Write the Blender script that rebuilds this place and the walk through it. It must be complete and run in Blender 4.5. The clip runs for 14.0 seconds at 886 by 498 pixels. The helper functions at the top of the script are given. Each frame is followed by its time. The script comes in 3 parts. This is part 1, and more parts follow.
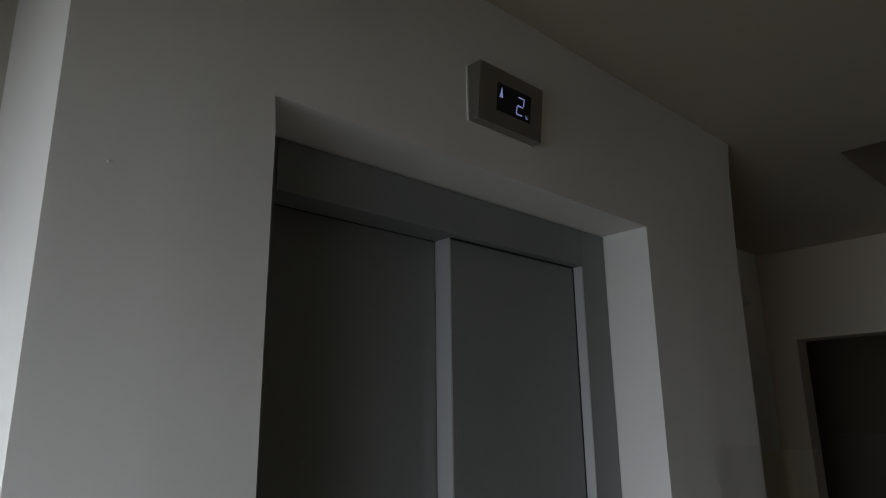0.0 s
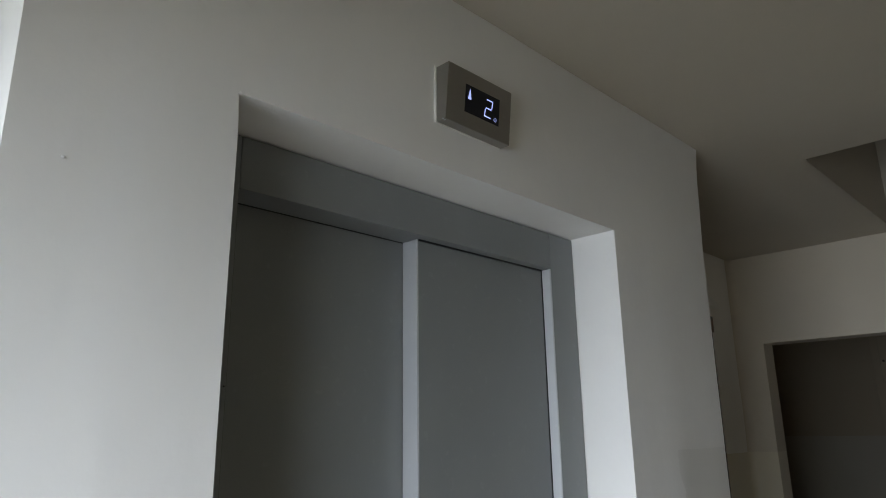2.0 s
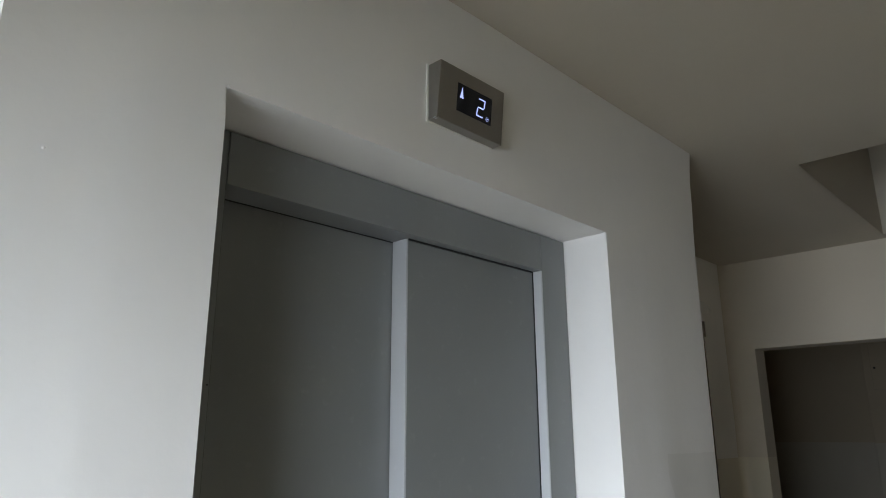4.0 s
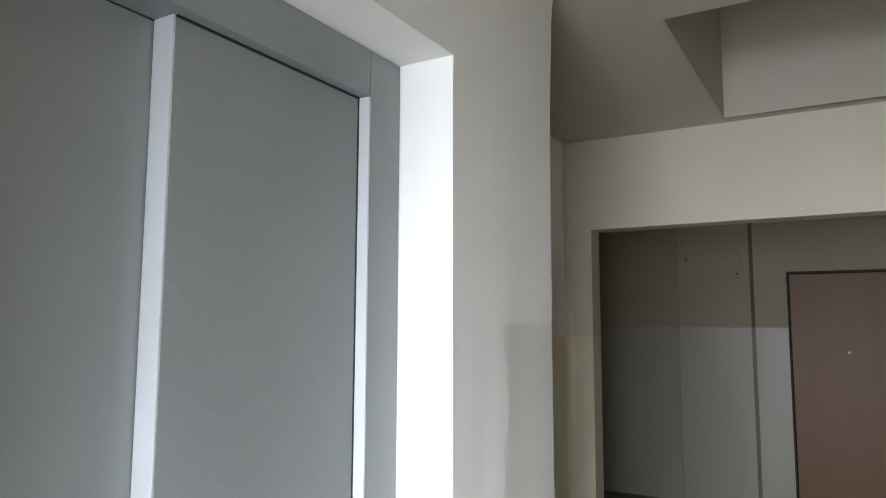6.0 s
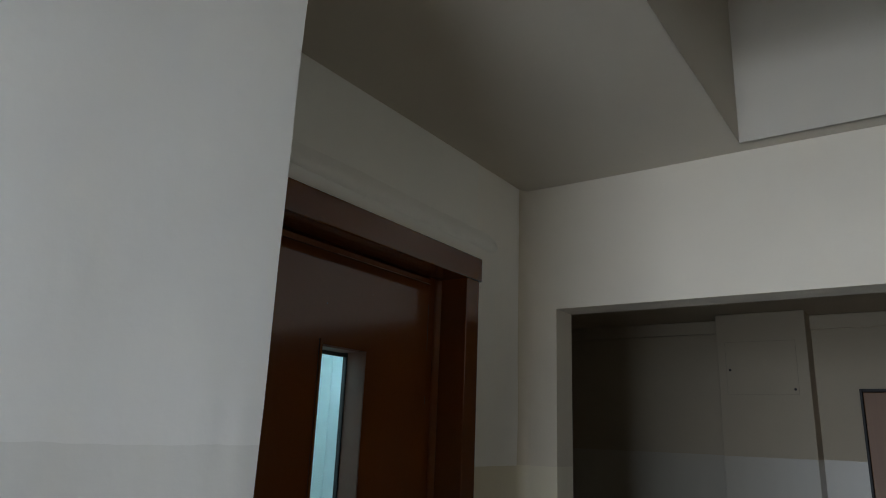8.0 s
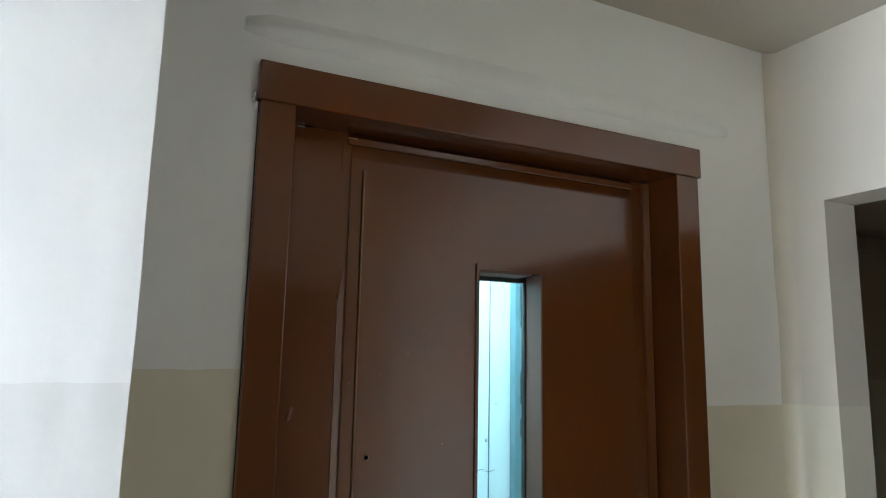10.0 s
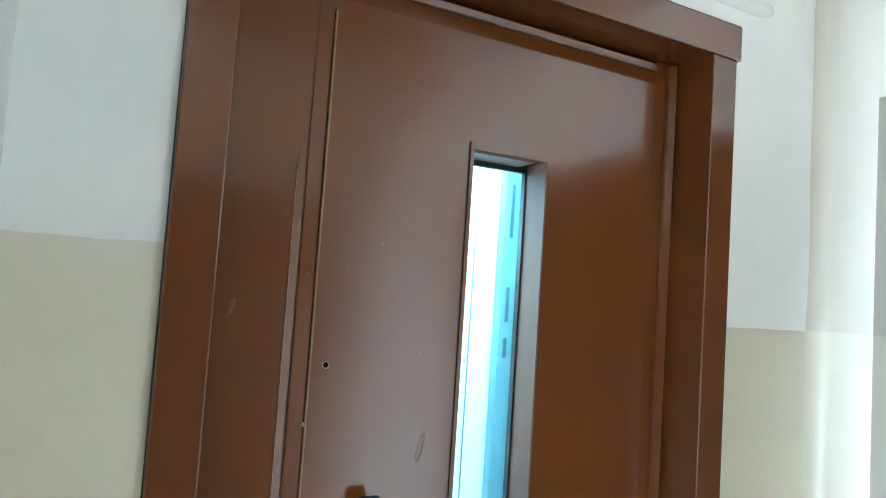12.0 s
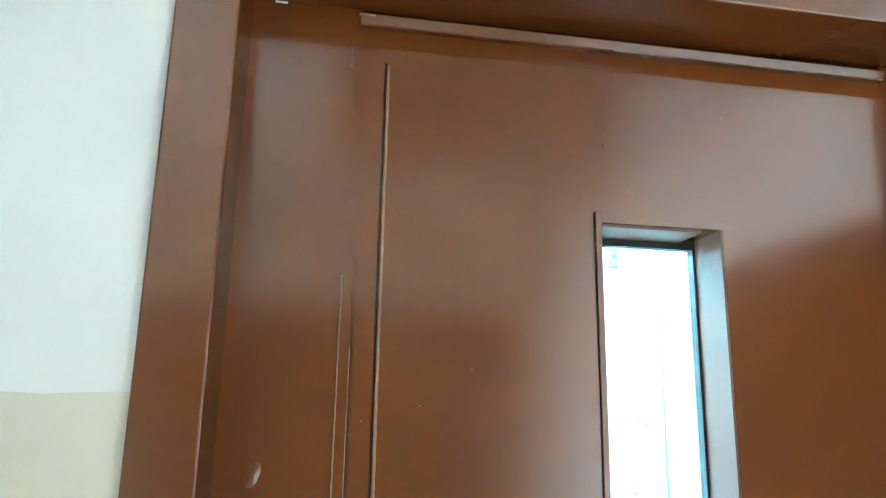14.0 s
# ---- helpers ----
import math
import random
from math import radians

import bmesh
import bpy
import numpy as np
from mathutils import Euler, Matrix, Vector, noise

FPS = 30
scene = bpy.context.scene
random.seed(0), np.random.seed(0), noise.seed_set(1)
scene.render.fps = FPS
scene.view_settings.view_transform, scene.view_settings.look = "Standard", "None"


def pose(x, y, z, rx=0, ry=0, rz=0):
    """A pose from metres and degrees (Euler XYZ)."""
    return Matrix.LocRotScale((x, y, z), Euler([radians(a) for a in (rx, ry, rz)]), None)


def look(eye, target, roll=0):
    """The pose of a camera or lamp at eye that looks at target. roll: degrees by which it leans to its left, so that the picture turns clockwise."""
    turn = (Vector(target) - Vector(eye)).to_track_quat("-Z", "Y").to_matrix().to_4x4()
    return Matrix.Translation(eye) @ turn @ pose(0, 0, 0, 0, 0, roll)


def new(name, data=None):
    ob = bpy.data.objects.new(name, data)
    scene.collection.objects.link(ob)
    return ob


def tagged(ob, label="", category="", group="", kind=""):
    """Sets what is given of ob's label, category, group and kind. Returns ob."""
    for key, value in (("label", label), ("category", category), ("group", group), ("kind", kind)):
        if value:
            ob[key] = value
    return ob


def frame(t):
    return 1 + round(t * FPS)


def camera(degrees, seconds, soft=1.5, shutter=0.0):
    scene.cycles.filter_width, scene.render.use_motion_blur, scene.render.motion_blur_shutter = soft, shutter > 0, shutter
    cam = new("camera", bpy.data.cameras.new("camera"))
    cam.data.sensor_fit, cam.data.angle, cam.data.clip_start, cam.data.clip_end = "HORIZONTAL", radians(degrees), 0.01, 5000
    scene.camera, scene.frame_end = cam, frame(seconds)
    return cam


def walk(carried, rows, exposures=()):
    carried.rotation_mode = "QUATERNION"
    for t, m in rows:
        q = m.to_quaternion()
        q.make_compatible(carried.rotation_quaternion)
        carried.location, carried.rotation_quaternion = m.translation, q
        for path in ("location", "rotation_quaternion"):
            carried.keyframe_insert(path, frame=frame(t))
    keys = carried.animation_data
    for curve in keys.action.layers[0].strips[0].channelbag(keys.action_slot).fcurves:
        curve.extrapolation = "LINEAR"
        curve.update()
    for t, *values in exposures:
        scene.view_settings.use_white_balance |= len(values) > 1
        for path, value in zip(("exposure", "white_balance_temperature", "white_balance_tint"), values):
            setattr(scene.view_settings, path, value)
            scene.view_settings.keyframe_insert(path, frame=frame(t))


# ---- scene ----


def aim(x, y, z, yaw, tilt, roll):
    """A camera pose from heading, tilt and roll in degrees."""
    a, b = radians(yaw), radians(tilt)
    way = Vector((-math.sin(a) * math.cos(b), math.cos(a) * math.cos(b), math.sin(b)))
    return look((x, y, z), Vector((x, y, z)) + way, roll)


cam = camera(65.9, 14.0, soft=1.0)
PATH = [
    (0, aim(0.287, -0.747, 1.656, -43.63, 14.63, -0.77)),
    (0.5, aim(0.302, -0.761, 1.652, -46.16, 14.62, -1.34)),
    (1, aim(0.301, -0.759, 1.651, -46.32, 14.77, -1.18)),
    (1.5, aim(0.298, -0.758, 1.650, -45.57, 14.77, -1.20)),
    (2, aim(0.301, -0.756, 1.653, -45.68, 14.89, -0.84)),
    (2.5, aim(0.305, -0.748, 1.653, -45.95, 15.15, -0.47)),
    (5, aim(0.344, -0.756, 1.647, -46.45, 14.62, 0.10)),
    (5.5, aim(0.422, -0.720, 1.628, -50.17, 10.23, 0.99)),
    (6, aim(0.599, -0.590, 1.609, -59.35, 5.98, 0.24)),
    (6.5, aim(0.802, -0.567, 1.599, -68.11, 5.25, 0.27)),
    (7, aim(1.090, -0.639, 1.622, -63.67, 8.97, 0.25)),
    (7.5, aim(1.333, -0.613, 1.605, -60.55, 13.86, 2.99)),
    (8, aim(1.621, -0.547, 1.620, -54.41, 15.25, 2.31)),
    (8.5, aim(1.886, -0.583, 1.617, -33.49, 14.19, 1.61)),
    (8.7, aim(1.976, -0.593, 1.627, -30.29, 12.93, 2.34)),
    (11, aim(2.094, -0.624, 1.620, -25.50, 8.29, 0.99)),
    (11.5, aim(2.129, -0.582, 1.602, -26.17, 6.42, 1.10)),
    (12, aim(2.171, -0.390, 1.568, -28.20, 3.76, 3.82)),
    (12.5, aim(2.230, -0.263, 1.576, -26.48, 4.26, 1.98)),
    (13, aim(2.349, -0.193, 1.585, -16.89, 9.68, 2.89)),
    (13.5, aim(2.424, -0.162, 1.589, -14.72, 14.83, 1.39)),
    (14, aim(2.427, -0.144, 1.604, -9.76, 12.66, 1.03)),
]
EXPOSURES = [(0, -1.55, 6550, 12), (0.5, -0.12, 6450, 11), (1.0, 0.55, 6400, 11), (1.5, 0.15, 6400, 11), (2.0, 0.02, 6400, 11), (2.5, 0.1, 6400, 11), (5.0, 0.62, 6400, 11),
             (5.5, 1.25, 6450, 11), (6.0, 1.2, 6400, 12), (6.5, 1.0, 6350, 11), (7.0, 0.2, 6150, 10), (7.5, 0.7, 6050, 11), (8.0, 0.98, 6000, 11), (8.7, 1.6, 5950, 11), (11.0, 3.25, 5500, 8),
             (11.5, 3.55, 5300, 8), (12.0, 4.15, 5050, 4), (12.5, 4.85, 5000, 3), (13.0, 5.4, 5100, 1), (13.5, 4.6, 4950, -1), (14.0, 4.85, 5000, -1)]
walk(cam, PATH, EXPOSURES)

# ---------------------------------------------------------------- light
world = bpy.data.worlds.new("sky")
scene.world = world
world.use_nodes = True
wn = world.node_tree
sky = wn.nodes.new("ShaderNodeTexSky")
sky.sky_type, sky.sun_disc = "NISHITA", False
sky.sun_elevation, sky.sun_rotation = radians(38), radians(60)
wn.links.new(sky.outputs[0], wn.nodes["Background"].inputs[0])
wn.nodes["Background"].inputs[1].default_value = 0.12

WX = -0.45          # inner face of the window wall
WIN = (-0.98, 0.24, 0.45, 1.95)   # window: y from, to, z from, to


def area_light(name, m, w, h, watts, color):
    d = bpy.data.lights.new(name, "AREA")
    d.shape, d.size, d.size_y, d.energy, d.color = "RECTANGLE", w, h, watts, color
    ob = new(name, d)
    ob.matrix_world = m
    return ob


# skylight slanting down through the hall's window, and an assumed, unseen lamp in the shaft behind the brown door
for k in range(3):
    zc = WIN[2] + (k + 0.5) * (WIN[3] - WIN[2]) / 3
    yc = (WIN[0] + WIN[1]) / 2
    pane_light = area_light("window_daylight", look((WX - 0.09, yc, zc), (WX + 0.91, yc + 0.22, zc - 0.70)), WIN[1] - WIN[0] - 0.04, 0.48, 19, (0.855, 0.93, 1.02))
    pane_light.data.spread = radians(130)
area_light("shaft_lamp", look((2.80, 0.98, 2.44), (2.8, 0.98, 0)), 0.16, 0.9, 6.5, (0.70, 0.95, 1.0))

# ---------------------------------------------------------------- materials


class Nodes:
    """A short way to wire a material."""

    def __init__(self, name):
        self.mat = bpy.data.materials.new(name)
        self.mat.use_nodes = True
        self.tree = self.mat.node_tree
        self.bsdf = self.tree.nodes["Principled BSDF"]

    def add(self, kind, **inputs):
        n = self.tree.nodes.new(kind)
        for k, v in inputs.items():
            self.put(n, k, v)
        return n

    def put(self, node, key, v):
        sock = node.inputs[int(key[1:])] if key[0] == "i" and key[1:].isdigit() else node.inputs[key]
        if hasattr(v, "is_linked"):
            self.tree.links.new(v, sock)
        else:
            sock.default_value = v

    def math(self, op, a, b=0.0):
        n = self.tree.nodes.new("ShaderNodeMath")
        n.operation = op
        self.put(n, "i0", a)
        self.put(n, "i1", b)
        return n.outputs[0]

    def position(self, scale=(1, 1, 1)):
        g = self.tree.nodes.new("ShaderNodeNewGeometry")
        m = self.tree.nodes.new("ShaderNodeMapping")
        self.tree.links.new(g.outputs["Position"], m.inputs[0])
        m.inputs["Scale"].default_value = scale
        return m.outputs[0]

    def noise(self, scale, detail=3.0, stretch=(1, 1, 1), rough=0.55):
        n = self.tree.nodes.new("ShaderNodeTexNoise")
        self.tree.links.new(self.position(stretch), n.inputs["Vector"])
        n.inputs["Scale"].default_value, n.inputs["Detail"].default_value, n.inputs["Roughness"].default_value = scale, detail, rough
        return n.outputs["Fac"]

    def ramp(self, fac, a, b):
        n = self.tree.nodes.new("ShaderNodeMapRange")
        self.put(n, "i0", fac)
        n.inputs[1].default_value, n.inputs[2].default_value = a, b
        return n.outputs[0]

    def mix(self, fac, a, b):
        n = self.tree.nodes.new("ShaderNodeMix")
        n.data_type = "RGBA"
        self.put(n, "i0", fac)
        for i, v in ((6, a), (7, b)):
            if hasattr(v, "is_linked"):
                self.tree.links.new(v, n.inputs[i])
            else:
                n.inputs[i].default_value = (*v, 1)
        return n.outputs[2]

    def bump(self, height, strength, distance=0.01, under=None):
        n = self.tree.nodes.new("ShaderNodeBump")
        n.inputs["Strength"].default_value, n.inputs["Distance"].default_value = strength, distance
        self.put(n, "Height", height)
        if under is not None:
            self.tree.links.new(under, n.inputs["Normal"])
        return n.outputs[0]

    def done(self, color=None, rough=None, normal=None, **more):
        for key, v in (("Base Color", color), ("Roughness", rough), ("Normal", normal), *more.items()):
            if v is None:
                continue
            if key == "Base Color" and not hasattr(v, "is_linked"):
                v = (*v, 1)
            self.put(self.bsdf, key.replace("_", " "), v)
        return self.mat


def wall_paint(name, upper=(0.78, 0.77, 0.745), lower=None, height=0.0, start=None, lower_rough=0.32, ripple=0.10, lump=0.14):
    """Matt limewash above, oil paint below the given height (past the given x or y, where the paint starts with a ragged edge)."""
    n = Nodes(name)
    stain = n.noise(1.7, 4)
    grain = n.noise(38, 4)
    color = n.mix(n.ramp(stain, 0.35, 0.75), upper, tuple(c * 0.93 for c in upper))
    color = n.mix(n.math("MULTIPLY", n.ramp(grain, 0.55, 0.8), 0.10), color, tuple(c * 0.8 for c in upper))
    rough = 0.75
    lumps = n.noise(9, 3, (1, 1, 0.35))
    streak = n.noise(11, 2, (1, 1, 0.06))
    normal = n.bump(streak, ripple, 0.012, n.bump(lumps, lump, 0.008, n.bump(grain, 0.16, 0.003)))
    if lower:
        sep = n.add("ShaderNodeSeparateXYZ", i0=n.position())
        edge = n.math("ADD", sep.outputs[2], n.math("MULTIPLY", n.math("SUBTRACT", n.noise(14, 3), 0.5), 0.008))
        mask = n.math("LESS_THAN", edge, height)
        if start is not None:
            left = n.math("ADD", sep.outputs["XY".index(start[0])], n.math("MULTIPLY", n.math("SUBTRACT", n.noise(5, 3, (0.2, 1, 1)), 0.5), 0.16))
            mask = n.math("MULTIPLY", mask, n.math("GREATER_THAN", left, start[1]))
        low = n.mix(n.ramp(n.noise(3, 4, (1, 1, 0.3)), 0.35, 0.7), lower, tuple(c * 0.9 for c in lower))
        color = n.mix(mask, color, low)
        rough = n.math("SUBTRACT", 0.75, n.math("MULTIPLY", mask, 0.75 - lower_rough))
    return n.done(color, rough, normal)


def gloss_paint(name, color, rough=0.25, bumps=0.12, metallic=0.0, coat=0.0):
    n = Nodes(name)
    base = n.mix(n.ramp(n.noise(2.6, 4, (1, 1, 0.5)), 0.3, 0.75), color, tuple(c * 0.82 for c in color))
    base = n.mix(n.math("MULTIPLY", n.ramp(n.noise(55, 3), 0.62, 0.8), 0.25), base, tuple(min(1, c * 1.35) for c in color))
    r = n.math("ADD", rough, n.math("MULTIPLY", n.math("SUBTRACT", n.noise(7, 4), 0.5), 0.10))
    normal = n.bump(n.noise(5, 2, (1, 1, 0.5)), bumps, 0.01, n.bump(n.noise(140, 2), 0.05, 0.001))
    return n.done(base, r, normal, Metallic=metallic, Coat_Weight=coat, Coat_Roughness=0.10)


def plain(name, color, rough=0.5, metallic=0.0):
    n = Nodes(name)
    base = n.mix(n.ramp(n.noise(30, 3), 0.35, 0.7), color, tuple(c * 0.85 for c in color))
    return n.done(base, rough, n.bump(n.noise(90, 2), 0.06, 0.002), Metallic=metallic)


def glowing(name, color, strength):
    n = Nodes(name)
    return n.done((0.02, 0.02, 0.02), 0.4, Emission_Color=(*color, 1), Emission_Strength=strength)


CREAM = (0.68, 0.625, 0.49)
M_PIER = wall_paint("whitewashed_plaster", lower=(0.70, 0.69, 0.66), height=1.603, start=("X", 1.835), ripple=0.12)
M_SIDE = wall_paint("pier_side_plaster", lower=CREAM, height=1.605)
# same plaster and cream paint, lightened in place of brighter light by the door
M_DOORWALL_A = wall_paint("lightened_plaster_high_dado", upper=(0.83, 0.825, 0.795), lower=(0.73, 0.68, 0.55), height=1.607)
M_DOORWALL_B = wall_paint("plaster_cream_dado", upper=(0.84, 0.82, 0.78), lower=CREAM, height=1.541, ripple=0.28)
# white plaster toned down so the end wall looks less lit than the pier
M_END = wall_paint("dimmed_end_plaster", upper=(0.61, 0.55, 0.445), lower=CREAM, height=1.543, start=("Y", -0.2), ripple=0.18)
# white hall plaster darkened to hold back bounced light
M_HALL = wall_paint("dimmed_hall_plaster", upper=(0.54, 0.515, 0.46), lower=CREAM, height=1.545)
# unseen south wall, dimmed to weaken its reflection in the brown door
M_SOUTH = wall_paint("dimmed_warm_plaster", upper=(0.48, 0.42, 0.31), lower=(0.50, 0.455, 0.345), height=1.545)
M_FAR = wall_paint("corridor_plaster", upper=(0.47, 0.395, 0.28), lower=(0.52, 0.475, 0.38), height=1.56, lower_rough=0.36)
# dark paint that keeps the added passage unlit; also the access panel's joint
M_DARKENED = wall_paint("darkened_paint", upper=(0.22, 0.19, 0.15))
# white limewash in a darker tone, standing in for the ceiling's weaker light
M_CEIL = wall_paint("dimmed_limewash", upper=(0.51, 0.465, 0.385), ripple=0.0, lump=0.07)
M_SHAFT = wall_paint("shaft_white_paint", upper=(0.82, 0.88, 0.88))
M_BROWN = gloss_paint("brown_oil_paint", (0.136, 0.0392, 0.0062), 0.20, 0.08, coat=0.42)
M_BROWN_EDGE = gloss_paint("brown_paint_worn_edge", (0.17, 0.068, 0.016), 0.30, 0.1)
# pale brown for rubbed paint and for edges coloured as if they caught light
M_WORN_LIT = gloss_paint("worn_and_lit_brown", (0.27, 0.145, 0.065), 0.40, 0.05)
M_GREY = gloss_paint("grey_powder_coat", (0.248, 0.260, 0.262), 0.42, 0.03)
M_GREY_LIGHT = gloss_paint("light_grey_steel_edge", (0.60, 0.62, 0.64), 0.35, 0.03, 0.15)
M_STEEL = gloss_paint("brushed_steel", (0.36, 0.342, 0.312), 0.34, 0.02, 0.85)
M_DARK = plain("dark_gasket", (0.012, 0.014, 0.013), 0.5)
M_SCREEN = plain("display_glass", (0.008, 0.009, 0.014), 0.12)
M_DIGIT = glowing("display_digit", (0.42, 0.50, 1.0), 1.0)


def wood(name, color):
    """Laminate with upright grain."""
    n = Nodes(name)
    grain = n.noise(26, 4, (1, 1, 0.035), 0.65)
    fine = n.noise(120, 2, (1, 1, 0.05))
    base = n.mix(n.ramp(grain, 0.3, 0.7), color, tuple(c * 0.86 for c in color))
    base = n.mix(n.math("MULTIPLY", n.ramp(fine, 0.5, 0.8), 0.15), base, tuple(c * 0.6 for c in color))
    return n.done(base, 0.48, n.bump(fine, 0.05, 0.001))


M_WOOD = wood("brown_laminate", (0.25, 0.118, 0.043))
M_FRAME = plain("dark_door_frame", (0.020, 0.016, 0.014), 0.6)
M_BRASS = gloss_paint("brass", (0.36, 0.26, 0.12), 0.40, 0.02, 0.9)
M_PLASTIC = plain("white_plastic", (0.74, 0.73, 0.68), 0.4)
M_TRUNK = plain("painted_trunking", (0.64, 0.595, 0.52), 0.5)
M_FLOOR = gloss_paint("brown_grey_terrazzo", (0.10, 0.075, 0.05), 0.35, 0.05)
M_REVEAL = gloss_paint("grey_window_reveal", (0.15, 0.070, 0.042), 0.5, 0.08)
M_TEAL = gloss_paint("teal_steel", (0.14, 0.25, 0.28), 0.35, 0.1)
M_STREAK = plain("dark_teal_streak", (0.035, 0.075, 0.085), 0.6)
M_AGED = plain("aged_plastic", (0.52, 0.48, 0.40), 0.5)
M_HOLE = Nodes("deep_hole").done((0.002, 0.002, 0.002), 1.0, Specular_IOR_Level=0.0)
M_BLACK = plain("black_print", (0.02, 0.02, 0.02), 0.6)
M_ORANGE = plain("orange_print", (0.55, 0.30, 0.06), 0.6)


def glass(name, color, rough=0.0):
    n = Nodes(name)
    return n.done(color, rough, None, Transmission_Weight=1.0, IOR=1.45)


M_GLASS = glass("pane_glass", (0.80, 0.95, 0.96))

# ---------------------------------------------------------------- building helpers


def box(bm, x0, x1, y0, y1, z0, z1, bevel=0.0, segments=2):
    m = Matrix.Translation(((x0 + x1) / 2, (y0 + y1) / 2, (z0 + z1) / 2)) @ Matrix.Diagonal((x1 - x0, y1 - y0, z1 - z0, 1))
    made = bmesh.ops.create_cube(bm, size=1.0, matrix=m)["verts"]
    if bevel > 0:
        edges = list({e for v in made for e in v.link_edges})
        bmesh.ops.bevel(bm, geom=edges, offset=bevel, segments=segments, profile=0.5, affect="EDGES")
    return bm


def cyl(bm, a, b, r, segments=16, r2=None):
    a, b = Vector(a), Vector(b)
    m = Matrix.Translation((a + b) / 2) @ (b - a).to_track_quat("Z", "Y").to_matrix().to_4x4()
    bmesh.ops.create_cone(bm, cap_ends=True, segments=segments, radius1=r, radius2=r if r2 is None else r2, depth=(b - a).length, matrix=m)
    return bm


def mesh_of(name, bm, material, sharp=20):
    bmesh.ops.recalc_face_normals(bm, faces=bm.faces)
    me = bpy.data.meshes.new(name)
    bm.to_mesh(me)
    bm.free()
    me.materials.append(material)
    for f in me.polygons:
        f.use_smooth = True
    me.set_sharp_from_angle(angle=radians(sharp))
    return me


def part(name, bm, material, parent, label=""):
    ob = new(name, mesh_of(name, bm, material))
    ob.parent = parent
    ob.matrix_parent_inverse = parent.matrix_world.inverted()
    return tagged(ob, label)


def thing(name, x, y, z, label, category, group="", kind=""):
    ob = new(name)
    ob.empty_display_size = 0.1
    ob.matrix_world = pose(x, y, z)
    return tagged(ob, label, category, group, kind)


def solid(name, bm, material, label, category, kind="structure"):
    ob = new(name, mesh_of(name, bm, material))
    return tagged(ob, label, category, "", kind)


def cuts(a, b, marks, step):
    marks = sorted({a, b, *[m for m in marks if a < m < b]})
    out = []
    for p, q in zip(marks, marks[1:]):
        n = max(1, round((q - p) / step))
        out += [p + (q - p) * i / n for i in range(n)]
    return out + [b]


def wall_mesh(along, u0, u1, z0, z1, front, back, openings=(), step=0.14, wave=0.0022, bevel=0.006, shape=None, soft_opening=False, ribs=0.0):
    """A plastered wall with openings right through it; its front face waves a little and its front edges are rounded."""
    us = cuts(u0, u1, [m for o in openings for m in o[:2]], step)
    zs = cuts(z0, z1, [m for o in openings for m in o[2:]], step)
    bm = bmesh.new()

    def inside(i, j):
        if not (0 <= i < len(us) - 1 and 0 <= j < len(zs) - 1):
            return False
        u, z = (us[i] + us[i + 1]) / 2, (zs[j] + zs[j + 1]) / 2
        return not any(a < u < b and c < z < d for a, b, c, d in openings)

    grid = {}

    def vert(i, j, side):
        key = (i, j, side)
        if key not in grid:
            v = front if side == 0 else back
            u, z = us[i], zs[j]
            if side == 0:
                v += wave * noise.noise(Vector((u * 2.1, z * 1.3, front * 3.7))) + ribs * noise.noise(Vector((u * 8.5, z * 0.8, 5.0 + front)))
            if shape:
                u = shape(u, z)
            grid[key] = bm.verts.new((u, v, z) if along == "x" else (v, u, z))
        return grid[key]

    rim = []
    for i in range(len(us) - 1):
        for j in range(len(zs) - 1):
            if not inside(i, j):
                continue
            for s in (0, 1):
                bm.faces.new([vert(i, j, s), vert(i + 1, j, s), vert(i + 1, j + 1, s), vert(i, j + 1, s)])
            for di, dj, a, b in ((-1, 0, (0, 0), (0, 1)), (1, 0, (1, 0), (1, 1)), (0, -1, (0, 0), (1, 0)), (0, 1, (0, 1), (1, 1))):
                if not inside(i + di, j + dj):
                    p, q = (i + a[0], j + a[1]), (i + b[0], j + b[1])
                    bm.faces.new([vert(*p, 0), vert(*q, 0), vert(*q, 1), vert(*p, 1)])
                    if di and (i in (0, len(us) - 2) or soft_opening):
                        rim.append((vert(*p, 0), vert(*q, 0)))
    if bevel > 0:
        edges = [bm.edges.get(e) for e in rim]
        bmesh.ops.bevel(bm, geom=[e for e in edges if e], offset=bevel, segments=2, profile=0.5, affect="EDGES")
    return bm


# ---------------------------------------------------------------- the plan
CEIL = 2.425
PIER_L, PIER_R = 0.445, 2.090      # the lift pier, front at y = 0
LIFT = (0.700, 1.629, 0.0, 2.085)  # opening in the pier
Y_LEFT, Y_DOOR = 0.32, 0.505       # walls set back on both sides of the pier
X_END = 3.551                      # end wall
PASS = (-0.899, 0.388, 0.0, 2.016) # passage in the end wall
X_FAR, Y_SOUTH = 7.20, -1.86


def pier_edge(u, z):
    """The pier's outer corner leans outwards towards the ceiling."""
    if u > 1.7:
        k = (u - 1.7) / (PIER_R - 1.7)
        u += k * (0.040 * max(0.0, (z - 1.85) / 0.575) ** 3.2 + 0.004 * noise.noise(Vector((0, 0, z * 5))))
    return u


solid("wall_lift_front", wall_mesh("x", PIER_L, PIER_R, 0, CEIL, 0.0, 0.20, [LIFT], 0.05, 0.003, 0.004, pier_edge, True, 0.0018), M_PIER,
      "white plastered lift wall with faint grey dado paint", "wall")
